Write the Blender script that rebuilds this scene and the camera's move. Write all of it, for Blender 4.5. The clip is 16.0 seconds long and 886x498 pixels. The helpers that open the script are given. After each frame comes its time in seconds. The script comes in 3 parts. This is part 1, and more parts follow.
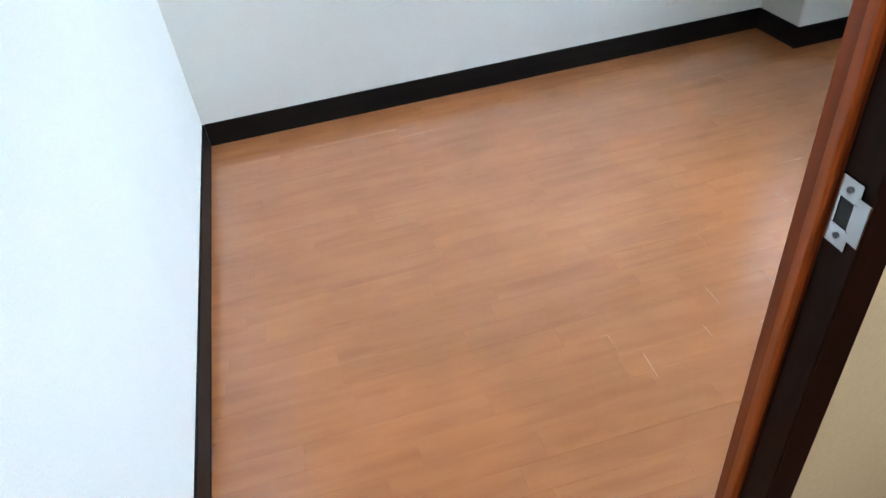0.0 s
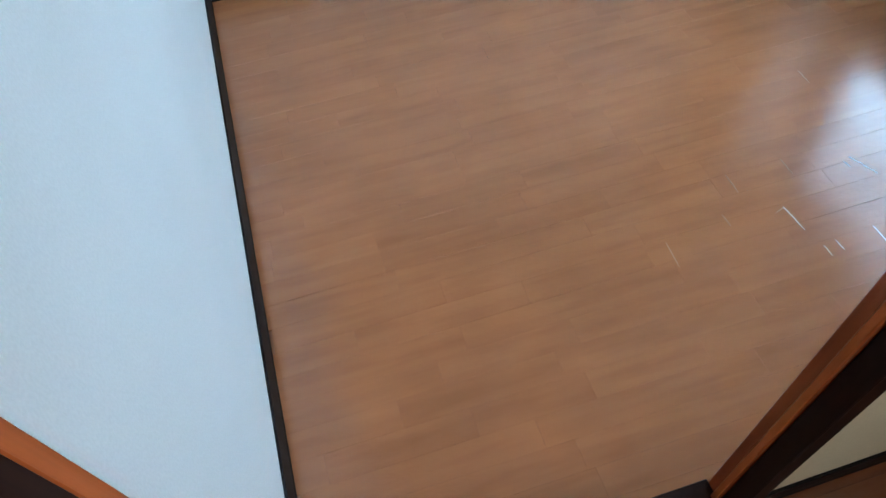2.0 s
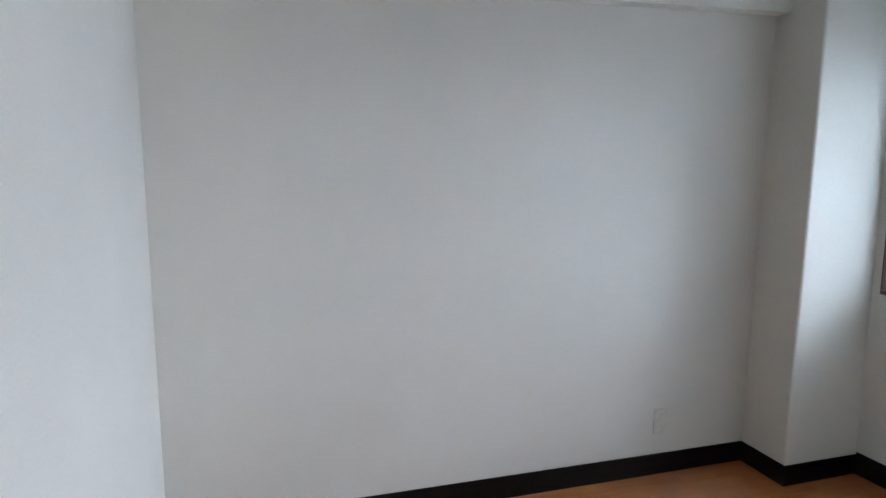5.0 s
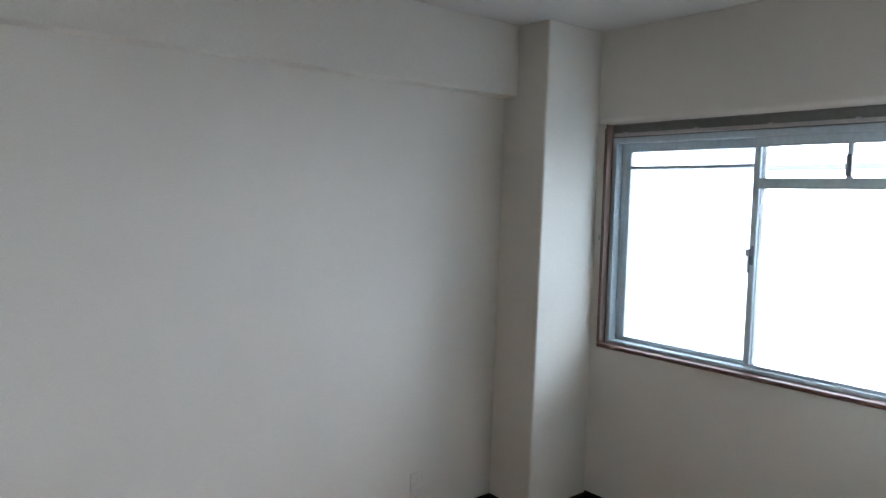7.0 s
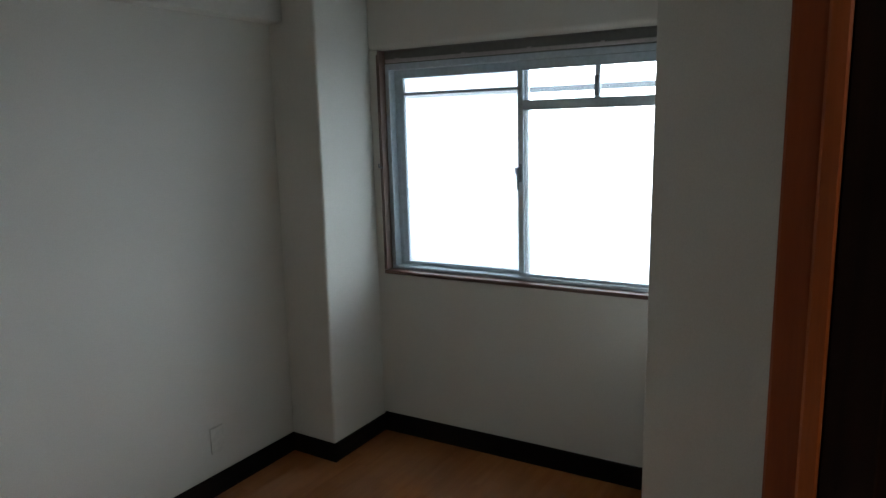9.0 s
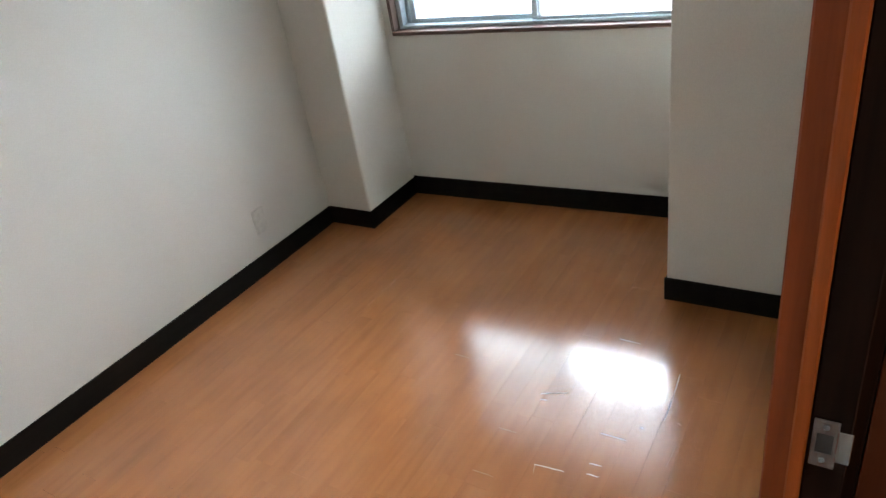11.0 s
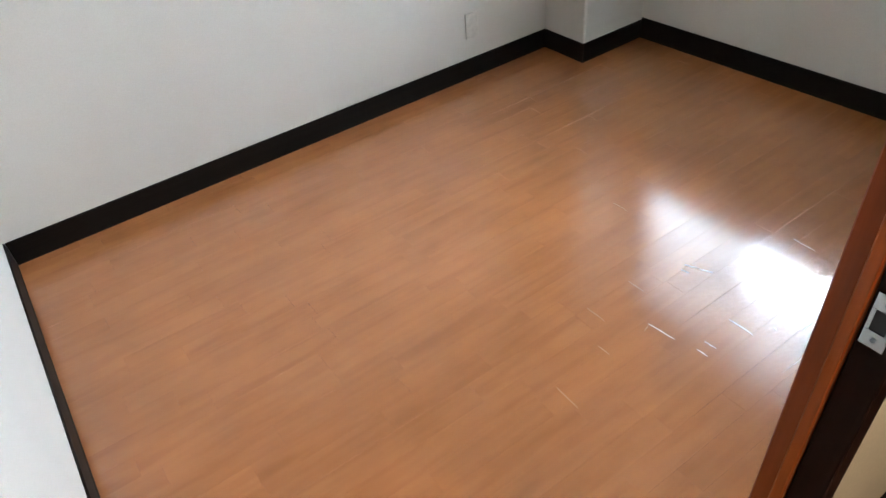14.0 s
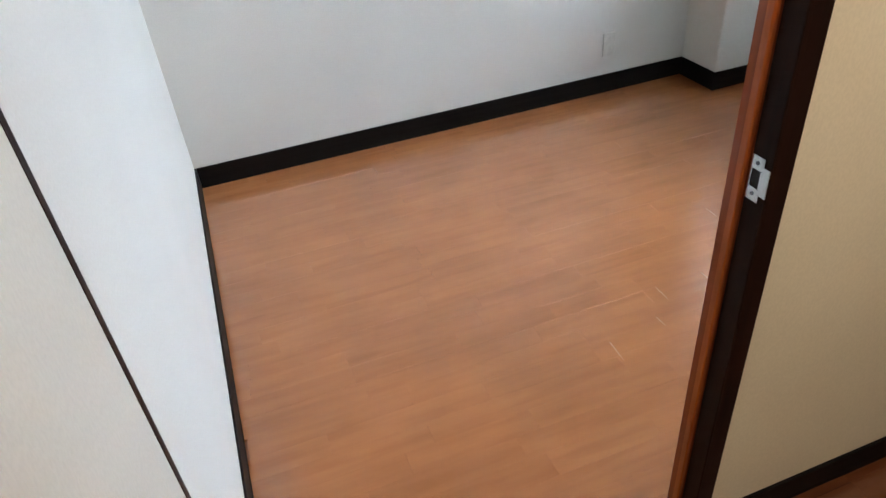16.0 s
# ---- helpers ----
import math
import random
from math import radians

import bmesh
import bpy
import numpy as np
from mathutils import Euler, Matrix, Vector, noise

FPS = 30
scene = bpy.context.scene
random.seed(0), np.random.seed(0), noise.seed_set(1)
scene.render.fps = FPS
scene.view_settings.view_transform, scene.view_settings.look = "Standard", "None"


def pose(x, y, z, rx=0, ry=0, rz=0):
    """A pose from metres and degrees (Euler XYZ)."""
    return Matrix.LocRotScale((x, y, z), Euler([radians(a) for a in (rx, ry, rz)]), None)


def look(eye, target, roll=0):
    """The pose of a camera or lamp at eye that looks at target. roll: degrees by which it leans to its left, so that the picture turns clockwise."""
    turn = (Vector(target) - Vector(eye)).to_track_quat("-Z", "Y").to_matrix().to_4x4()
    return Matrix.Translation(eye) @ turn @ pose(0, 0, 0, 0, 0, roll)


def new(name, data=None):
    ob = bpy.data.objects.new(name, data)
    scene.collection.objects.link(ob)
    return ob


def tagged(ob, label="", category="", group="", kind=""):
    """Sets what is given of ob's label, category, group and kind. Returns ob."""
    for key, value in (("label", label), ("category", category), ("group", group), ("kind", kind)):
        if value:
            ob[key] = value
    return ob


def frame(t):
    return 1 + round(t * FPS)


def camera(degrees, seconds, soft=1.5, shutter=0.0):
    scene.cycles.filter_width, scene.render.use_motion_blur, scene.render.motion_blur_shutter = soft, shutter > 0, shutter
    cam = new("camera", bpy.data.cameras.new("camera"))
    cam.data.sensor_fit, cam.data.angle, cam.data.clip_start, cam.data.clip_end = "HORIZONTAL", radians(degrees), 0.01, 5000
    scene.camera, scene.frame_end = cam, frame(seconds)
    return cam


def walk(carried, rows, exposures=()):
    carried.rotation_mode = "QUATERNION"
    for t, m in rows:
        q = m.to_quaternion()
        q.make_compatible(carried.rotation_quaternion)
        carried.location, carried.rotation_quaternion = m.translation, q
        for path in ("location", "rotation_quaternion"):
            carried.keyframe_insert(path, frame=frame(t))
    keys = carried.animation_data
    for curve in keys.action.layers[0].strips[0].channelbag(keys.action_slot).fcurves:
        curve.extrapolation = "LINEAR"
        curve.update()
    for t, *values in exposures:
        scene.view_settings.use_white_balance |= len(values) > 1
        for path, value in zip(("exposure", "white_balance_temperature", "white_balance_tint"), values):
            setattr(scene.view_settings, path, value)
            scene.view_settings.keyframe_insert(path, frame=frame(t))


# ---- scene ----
cam = camera(66.0, 16.0)
PATH = [
    (0, (0.433, -2.719, 1.378), (0.718, -1.189, 0.121), -7.3),
    (0.5, (0.364, -2.612, 1.535), (0.467, -1.182, 0.141), -9.0),
    (1, (0.325, -2.578, 1.528), (0.477, -1.243, 0.047), -12.0),
    (1.5, (0.312, -2.585, 1.586), (0.519, -1.511, -0.089), -7.6),
    (2, (0.305, -2.57, 1.585), (0.534, -1.434, -0.045), -6.7),
    (2.5, (0.284, -2.563, 1.559), (0.608, -1.177, 0.154), -4.6),
    (3, (0.304, -2.561, 1.546), (0.703, -0.964, 0.41), -3.6),
    (3.5, (0.295, -2.592, 1.497), (0.727, -0.842, 0.631), -3.8),
    (4, (0.281, -2.573, 1.51), (0.745, -0.72, 0.917), -2.2),
    (4.2, (0.298, -2.585, 1.497), (0.759, -0.704, 0.996), -1.7),
    (6.3, (0.291, -2.492, 1.565), (1.249, -0.745, 1.391), 1.8),
    (6.5, (0.282, -2.488, 1.572), (1.316, -0.784, 1.404), 1.3),
    (7, (0.287, -2.452, 1.587), (1.531, -0.894, 1.435), 1.4),
    (7.5, (0.28, -2.411, 1.590), (1.686, -1.002, 1.439), 1.2),
    (7.6, (0.277, -2.406, 1.605), (1.709, -1.028, 1.45), 1.3),
    (8, (0.266, -2.373, 1.600), (1.825, -1.153, 1.447), 1.6),
    (8.2, (0.267, -2.366, 1.607), (1.889, -1.207, 1.441), 1.5),
    (10.3, (0.273, -2.368, 1.594), (1.803, -1.336, 0.816), -7.5),
    (10.5, (0.275, -2.368, 1.596), (1.614, -1.435, 0.835), -8.5),
    (11, (0.252, -2.362, 1.588), (1.659, -1.343, 0.596), -10.3),
    (11.5, (0.248, -2.36, 1.585), (1.547, -1.343, 0.454), -12.3),
    (12, (0.26, -2.36, 1.566), (1.481, -1.353, 0.343), -13.3),
    (12.5, (0.257, -2.367, 1.565), (1.45, -1.35, 0.323), -12.5),
    (13, (0.265, -2.4, 1.54), (1.302, -1.333, 0.203), -11.9),
    (13.5, (0.282, -2.453, 1.511), (1.187, -1.276, 0.171), -10.7),
    (14, (0.28, -2.507, 1.51), (1.088, -1.201, 0.229), -6.3),
    (14.5, (0.268, -2.588, 1.457), (0.91, -1.112, 0.27), -2.3),
    (15, (0.209, -2.708, 1.464), (0.847, -1.243, 0.261), -5.2),
    (15.5, (0.169, -2.858, 1.494), (0.835, -1.323, 0.397), -3.8),
    (16, (0.207, -2.965, 1.498), (0.691, -1.409, 0.338), -5.6),
]
EXPOSURES = [
    (0, 1.28, 5450, 8), (0.6, 0.72, 4870, 3), (1.2, 0.62, 4920, 2), (2.5, 0.60, 4950, 5), (3.3, 0.68, 5330, 10), (4.2, 0.62, 5700, 14),
    (6.3, 0.36, 6050, 16), (7.0, 0.26, 6080, 15), (7.5, -0.13, 6080, 15), (8.2, -0.86, 6100, 13),
    (10.3, -0.46, 6600, 9), (10.5, 0.14, 6500, 10), (11.0, 0.76, 6550, 14), (12.0, 1.03, 6600, 17), (12.5, 1.03, 6570, 18),
    (14.0, 0.98, 6250, 14), (15.0, 0.93, 5970, 14), (16.0, 0.91, 5970, 14),
]
walk(cam, [(t, look(eye, target, roll)) for t, eye, target, roll in PATH], EXPOSURES)

# ---- world and light ----
world = bpy.data.worlds.new("world")
scene.world = world
world.use_nodes = True
wn = world.node_tree
sky = wn.nodes.new("ShaderNodeTexSky")
sky.sky_type, sky.sun_disc = "NISHITA", False
sky.sun_elevation, sky.sun_rotation = radians(50), radians(270)
sky.dust_density = 4.0
wn.nodes["Background"].inputs["Strength"].default_value = 0.06
wn.links.new(sky.outputs["Color"], wn.nodes["Background"].inputs["Color"])

sun = new("sun", bpy.data.lights.new("sun", "SUN"))
sun.data.energy, sun.data.angle, sun.data.color = 0.8, radians(15), (1.0, 0.96, 0.9)
sun.matrix_world = look((-6, -3, 9), (0, 0, 0))

WINDOW_LIGHT = 36.0     # brightness of the overcast sky outside the window
CORRIDOR_FILL = 18.0     # watts of the fill light added for the corridor

# ---- sizes (metres) ----
L, COL_X, COL_Y = 2.988, 2.583, -0.272   # window wall, column corner
CLO_X, CLO_Y = 2.42, -1.787             # boxed-out corner
DOOR_Y, HALL_Y = -2.31, -2.374          # both faces of the door wall
CEIL, BASE_H = 2.4, 0.1
JL, JR = 0.018, 0.83                    # door opening
STEP = 0.19                             # the corridor floor lies one step higher
WIN_T, WIN_B, WIN_L = 1.957, 0.872, -0.322
HALL_X0, HALL_X1, HALL_Y1 = -1.3, 1.42, -3.9


# ---- materials ----
def nodes_of(name):
    m = bpy.data.materials.new(name)
    m.use_nodes = True
    nt = m.node_tree
    return m, nt, nt.nodes["Principled BSDF"]


def node(nt, kind, **inputs):
    n = nt.nodes.new(kind)
    for k, v in inputs.items():
        n.inputs[k.replace("_", " ")].default_value = v
    return n


def ramp(nt, src, stops):
    r = nt.nodes.new("ShaderNodeValToRGB")
    while len(r.color_ramp.elements) < len(stops):
        r.color_ramp.elements.new(0.5)
    for e, (p, c) in zip(r.color_ramp.elements, stops):
        e.position, e.color = p, (*c, 1)
    nt.links.new(src, r.inputs["Fac"])
    return r.outputs["Color"]


def coords(nt, scale, output="Object"):
    tc = nt.nodes.new("ShaderNodeTexCoord")
    mp = nt.nodes.new("ShaderNodeMapping")
    mp.inputs["Scale"].default_value = scale
    nt.links.new(tc.outputs[output], mp.inputs["Vector"])
    return mp.outputs["Vector"]


def mix(nt, kind, fac, a, b):
    n = nt.nodes.new("ShaderNodeMix")
    n.data_type, n.blend_type = "RGBA", kind
    if isinstance(fac, float):
        n.inputs["Factor"].default_value = fac
    else:
        nt.links.new(fac, n.inputs["Factor"])
    for sock, v in ((n.inputs[6], a), (n.inputs[7], b)):
        if isinstance(v, tuple):
            sock.default_value = (*v, 1)
        else:
            nt.links.new(v, sock)
    return n.outputs[2]


def bump(nt, bsdf, height, strength, distance):
    b = node(nt, "ShaderNodeBump", Strength=strength, Distance=distance)
    nt.links.new(height, b.inputs["Height"])
    nt.links.new(b.outputs["Normal"], bsdf.inputs["Normal"])


def wallpaper(name, low, high, rough=0.85):
    """Embossed vinyl wallpaper: faint large blotches, fine woven relief."""
    m, nt, p = nodes_of(name)
    big = node(nt, "ShaderNodeTexNoise", Scale=1.7, Detail=3.0)
    nt.links.new(coords(nt, (1, 1, 1)), big.inputs["Vector"])
    fine = node(nt, "ShaderNodeTexNoise", Scale=260.0, Detail=2.0)
    nt.links.new(coords(nt, (1, 1, 0.6)), fine.inputs["Vector"])
    col = ramp(nt, big.outputs["Fac"], [(0.3, low), (0.7, high)])
    speck = ramp(nt, fine.outputs["Fac"], [(0.35, (0.94, 0.94, 0.94)), (0.65, (1, 1, 1))])
    nt.links.new(mix(nt, "MULTIPLY", 1.0, col, speck), p.inputs["Base Color"])
    p.inputs["Roughness"].default_value = rough
    bump(nt, p, fine.outputs["Fac"], 0.25, 0.0008)
    return m


def wood(name, dark, light, rough=0.4, along="z", scale=1.0, coat=0.0, spec=0.5):
    """Stained wood with grain along one axis of the object."""
    m, nt, p = nodes_of(name)
    s = {"x": (0.5, 9, 9), "y": (9, 0.5, 9), "z": (9, 9, 0.5)}[along]
    v = coords(nt, tuple(k * scale for k in s))
    g = node(nt, "ShaderNodeTexNoise", Scale=6.0, Detail=7.0, Roughness=0.65, Distortion=0.4)
    nt.links.new(v, g.inputs["Vector"])
    blot = node(nt, "ShaderNodeTexNoise", Scale=2.5, Detail=2.0)
    nt.links.new(coords(nt, (1, 1, 1)), blot.inputs["Vector"])
    c = ramp(nt, g.outputs["Fac"], [(0.3, dark), (0.7, light)])
    d = ramp(nt, blot.outputs["Fac"], [(0.3, (0.85, 0.85, 0.85)), (0.7, (1, 1, 1))])
    nt.links.new(mix(nt, "MULTIPLY", 1.0, c, d), p.inputs["Base Color"])
    p.inputs["Roughness"].default_value = rough
    p.inputs["Coat Weight"].default_value = coat
    p.inputs["Specular IOR Level"].default_value = spec
    bump(nt, p, g.outputs["Fac"], 0.15, 0.0006)
    return m


def plank_floor(name, tones, streak, rough_lo, rough_hi):
    """Printed wood planks under worn wax: each plank has its own tone, grain runs along x."""
    m, nt, p = nodes_of(name)
    info = nt.nodes.new("ShaderNodeObjectInfo")
    geo = nt.nodes.new("ShaderNodeNewGeometry")
    off = nt.nodes.new("ShaderNodeVectorMath")
    off.operation = "MULTIPLY_ADD"
    comb = nt.nodes.new("ShaderNodeCombineXYZ")
    for s in "XYZ":
        nt.links.new(info.outputs["Random"], comb.inputs[s])
    off.inputs[1].default_value = (17.0, 3.0, 9.0)
    nt.links.new(comb.outputs["Vector"], off.inputs[0])
    nt.links.new(geo.outputs["Position"], off.inputs[2])
    mp = nt.nodes.new("ShaderNodeMapping")
    mp.inputs["Scale"].default_value = (1.3, 15.0, 1.0)
    nt.links.new(off.outputs["Vector"], mp.inputs["Vector"])
    grain = node(nt, "ShaderNodeTexNoise", Scale=1.6, Detail=2.0, Roughness=0.45, Distortion=0.5)
    nt.links.new(mp.outputs["Vector"], grain.inputs["Vector"])
    mp2 = nt.nodes.new("ShaderNodeMapping")
    mp2.inputs["Scale"].default_value = (2.2, 13.0, 1.0)
    nt.links.new(off.outputs["Vector"], mp2.inputs["Vector"])
    dash = node(nt, "ShaderNodeTexNoise", Scale=1.6, Detail=2.0, Roughness=0.5)
    nt.links.new(mp2.outputs["Vector"], dash.inputs["Vector"])
    base = ramp(nt, info.outputs["Random"], [(0.0, tones[0]), (0.5, tones[1]), (1.0, tones[2])])
    g = ramp(nt, grain.outputs["Fac"], [(0.3, (0.92, 0.91, 0.90)), (0.62, (1.03, 1.03, 1.03))])
    d = ramp(nt, dash.outputs["Fac"], [(0.34, streak), (0.50, (1, 1, 1))])
    cloud = node(nt, "ShaderNodeTexNoise", Scale=3.2, Detail=3.0, Roughness=0.55)
    nt.links.new(geo.outputs["Position"], cloud.inputs["Vector"])
    k = ramp(nt, cloud.outputs["Fac"], [(0.32, (0.90, 0.89, 0.88)), (0.66, (1.05, 1.05, 1.04))])
    tone = mix(nt, "MULTIPLY", 0.75, mix(nt, "MULTIPLY", 1.0, base, g), d)
    nt.links.new(mix(nt, "MULTIPLY", 1.0, tone, k), p.inputs["Base Color"])
    # wax: patches of wear in the gloss, slow ripples in the surface
    wear = node(nt, "ShaderNodeTexNoise", Scale=7.0, Detail=6.0, Roughness=0.65)
    nt.links.new(geo.outputs["Position"], wear.inputs["Vector"])
    rr = node(nt, "ShaderNodeMapRange", From_Min=0.3, From_Max=0.7, To_Min=rough_lo, To_Max=rough_hi)
    nt.links.new(wear.outputs["Fac"], rr.inputs["Value"])
    nt.links.new(rr.outputs["Result"], p.inputs["Roughness"])
    rip = node(nt, "ShaderNodeTexNoise", Scale=11.0, Detail=4.0, Roughness=0.6)
    ripm = nt.nodes.new("ShaderNodeMapping")
    ripm.inputs["Scale"].default_value = (1.0, 2.2, 1.0)
    nt.links.new(off.outputs["Vector"], ripm.inputs["Vector"])
    nt.links.new(ripm.outputs["Vector"], rip.inputs["Vector"])
    b1 = node(nt, "ShaderNodeBump", Strength=0.26, Distance=0.0030)
    nt.links.new(rip.outputs["Fac"], b1.inputs["Height"])
    flake = node(nt, "ShaderNodeTexNoise", Scale=38.0, Detail=2.0, Roughness=0.6)
    nt.links.new(ripm.outputs["Vector"], flake.inputs["Vector"])
    fl = ramp(nt, flake.outputs["Fac"], [(0.38, (0, 0, 0)), (0.70, (1, 1, 1))])
    b3 = node(nt, "ShaderNodeBump", Strength=0.30, Distance=0.0007)
    nt.links.new(fl, b3.inputs["Height"])
    nt.links.new(b1.outputs["Normal"], b3.inputs["Normal"])
    b2 = node(nt, "ShaderNodeBump", Strength=0.05, Distance=0.0006)
    nt.links.new(grain.outputs["Fac"], b2.inputs["Height"])
    nt.links.new(b3.outputs["Normal"], b2.inputs["Normal"])
    nt.links.new(b2.outputs["Normal"], p.inputs["Normal"])
    p.inputs["Specular IOR Level"].default_value = 0.5
    p.inputs["Coat Weight"].default_value, p.inputs["Coat Roughness"].default_value = 0.8, 0.055
    nt.links.new(b3.outputs["Normal"], p.inputs["Coat Normal"])
    return m


def metal(name, colour, rough, metallic=1.0):
    m, nt, p = nodes_of(name)
    n = node(nt, "ShaderNodeTexNoise", Scale=45.0, Detail=4.0)
    nt.links.new(coords(nt, (1, 1, 1)), n.inputs["Vector"])
    lo = tuple(c * 0.88 for c in colour)
    nt.links.new(ramp(nt, n.outputs["Fac"], [(0.35, lo), (0.65, colour)]), p.inputs["Base Color"])
    p.inputs["Roughness"].default_value, p.inputs["Metallic"].default_value = rough, metallic
    bump(nt, p, n.outputs["Fac"], 0.08, 0.0004)
    return m


def pane_glass(name, clear, tint, spread=0.6):
    """A thin pane: what is not let straight through is spread in the frosted glass."""
    m, nt, p = nodes_of(name)
    out = nt.nodes["Material Output"]
    tr = node(nt, "ShaderNodeBsdfTransparent", Color=(*tint, 1))
    tl = node(nt, "ShaderNodeBsdfTranslucent", Color=(*(c * spread for c in tint), 1))
    gl = node(nt, "ShaderNodeBsdfGlossy", Roughness=0.12)
    a = node(nt, "ShaderNodeMixShader", Fac=clear)
    nt.links.new(tl.outputs[0], a.inputs[1])
    nt.links.new(tr.outputs[0], a.inputs[2])
    b = node(nt, "ShaderNodeMixShader", Fac=0.05)
    nt.links.new(a.outputs[0], b.inputs[1])
    nt.links.new(gl.outputs[0], b.inputs[2])
    nt.links.new(b.outputs[0], out.inputs["Surface"])
    return m


def glow(name, colour, strength):
    m, nt, p = nodes_of(name)
    e = node(nt, "ShaderNodeEmission", Color=(*colour, 1), Strength=strength)
    nt.links.new(e.outputs[0], nt.nodes["Material Output"].inputs["Surface"])
    return m


M_WALL = wallpaper("white_wallpaper", (0.565, 0.550, 0.500), (0.60, 0.584, 0.534))
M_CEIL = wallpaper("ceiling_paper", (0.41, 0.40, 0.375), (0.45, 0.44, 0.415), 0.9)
M_HALL = wallpaper("cream_wallpaper", (0.62, 0.54, 0.38), (0.68, 0.60, 0.44))
M_BASE = wood("dark_baseboard_vinyl", (0.005, 0.0036, 0.003), (0.010, 0.007, 0.0055), 0.5, "x", 0.6, spec=0.12)
# Door frame wood in shaded and lit tones: the shade is put into the colour.
M_FRAME = wood("dark_shaded_frame", (0.008, 0.003, 0.002), (0.020, 0.007, 0.004), 0.5, "z", spec=0.10)
M_STOP = wood("lit_red_brown_wood", (0.27, 0.056, 0.009), (0.41, 0.092, 0.017), 0.4, "z", spec=0.25)
M_INNER = wood("shaded_red_wood", (0.19, 0.037, 0.008), (0.28, 0.058, 0.013), 0.45, "z", spec=0.2)
M_ENDDOOR = wood("dark_red_door", (0.08, 0.022, 0.009), (0.13, 0.036, 0.014), 0.4, "z")
M_SILL = wood("sill_wood", (0.085, 0.040, 0.028), (0.15, 0.075, 0.056), 0.35, "y")
M_LINING = wood("lining_wood", (0.13, 0.080, 0.062), (0.21, 0.14, 0.115), 0.4, "z")
M_FLOOR = plank_floor("waxed_planks", ((0.355, 0.135, 0.048), (0.366, 0.140, 0.050), (0.377, 0.145, 0.052)), (0.90, 0.875, 0.85), 0.12, 0.22)
M_JOINT = wood("plank_joint", (0.33, 0.13, 0.048), (0.37, 0.148, 0.055), 0.6, "x")
M_HALLFLOOR = plank_floor("corridor_planks", ((0.14, 0.044, 0.016), (0.155, 0.050, 0.018), (0.17, 0.055, 0.020)), (0.7, 0.66, 0.62), 0.12, 0.18)
M_HALLJOINT = wood("corridor_joint", (0.05, 0.016, 0.007), (0.07, 0.024, 0.010), 0.6, "x")
# Window glints on the lifted edges are put into this pale colour.
M_EDGE = metal("glint_lifted_edge", (0.88, 0.78, 0.68), 0.42, 0.35)
M_FAINT = metal("worn_lifted_edge", (0.46, 0.24, 0.125), 0.4, 0.1)
M_ALU = metal("aluminium_sash", (0.47, 0.55, 0.60), 0.45, 0.35)
# Grey that carries the shade of the recess over the window.
M_HEAD = metal("recess_shade_grey", (0.17, 0.17, 0.16), 0.6, 0.0)
M_STEEL = metal("steel_plate", (0.44, 0.45, 0.46), 0.2)
M_DARK = metal("dark_latch", (0.18, 0.20, 0.22), 0.45, 0.6)
M_RAIL = metal("bronze_rail", (0.46, 0.42, 0.41), 0.35, 0.4)
M_PLATE = metal("plastic_plate", (0.57, 0.555, 0.50), 0.45, 0.0)
M_HOLE = metal("hole_shade", (0.02, 0.02, 0.02), 0.7, 0.0)
M_GLASS_L = pane_glass("frosted_pane", 0.38, (0.78, 0.80, 0.81), 0.35)
M_GLASS_R = pane_glass("bright_pane", 0.70, (0.96, 0.97, 0.98), 0.35)
M_GLASS_C = pane_glass("clear_pane", 0.92, (0.95, 0.96, 0.97))
M_OUT = glow("overcast_sky", (0.79, 0.92, 1.0), WINDOW_LIGHT)
M_HAZE = glow("hazy_distance", (0.88, 0.95, 1.0), WINDOW_LIGHT * 0.25)
M_RAILING = metal("pale_railing", (0.80, 0.82, 0.83), 0.5, 0.0)
M_GRILLE = metal("grille_bar", (0.22, 0.26, 0.29), 0.5, 0.4)
M_CONC = wallpaper("balcony_concrete", (0.13, 0.13, 0.12), (0.18, 0.18, 0.17))
M_SOFFIT = wallpaper("painted_soffit", (0.74, 0.74, 0.73), (0.82, 0.82, 0.81))
M_DOOR = wallpaper("cream_door_face", (0.54, 0.52, 0.455), (0.58, 0.56, 0.49), 0.55)
M_DIFFUSER = glow("added_lamp_diffuser", (1.0, 0.90, 0.76), 4.0)


# ---- building helpers ----
def box_bm(bm, lo, hi):
    m = Matrix.Translation([(a + b) / 2 for a, b in zip(lo, hi)]) @ Matrix.Diagonal([b - a for a, b in zip(lo, hi)] + [1])
    return bmesh.ops.create_cube(bm, size=1, matrix=m)["verts"]


def boxes(*pairs, bevel=0.0, seg=1):
    bm = bmesh.new()
    for lo, hi in pairs:
        box_bm(bm, lo, hi)
    if bevel:
        bmesh.ops.bevel(bm, geom=bm.edges[:], offset=bevel, segments=seg, profile=0.5, affect="EDGES")
    return bm


def part(name, bm, material, parent=None, label=""):
    me = bpy.data.meshes.new(name)
    bm.to_mesh(me)
    bm.free()
    me.materials.append(material)
    ob = new(name, me)
    if parent:
        ob.parent = parent
    if label:
        ob["label"] = label
    return ob


def thing(name, label, category, group="", kind="", at=(0, 0, 0)):
    ob = new(name)
    ob.location = at
    ob.empty_display_size = 0.1
    return tagged(ob, label, category, group, kind)


def solid(name, bm, material, label, category, kind="structure"):
    return tagged(part(name, bm, material), label, category, kind=kind)


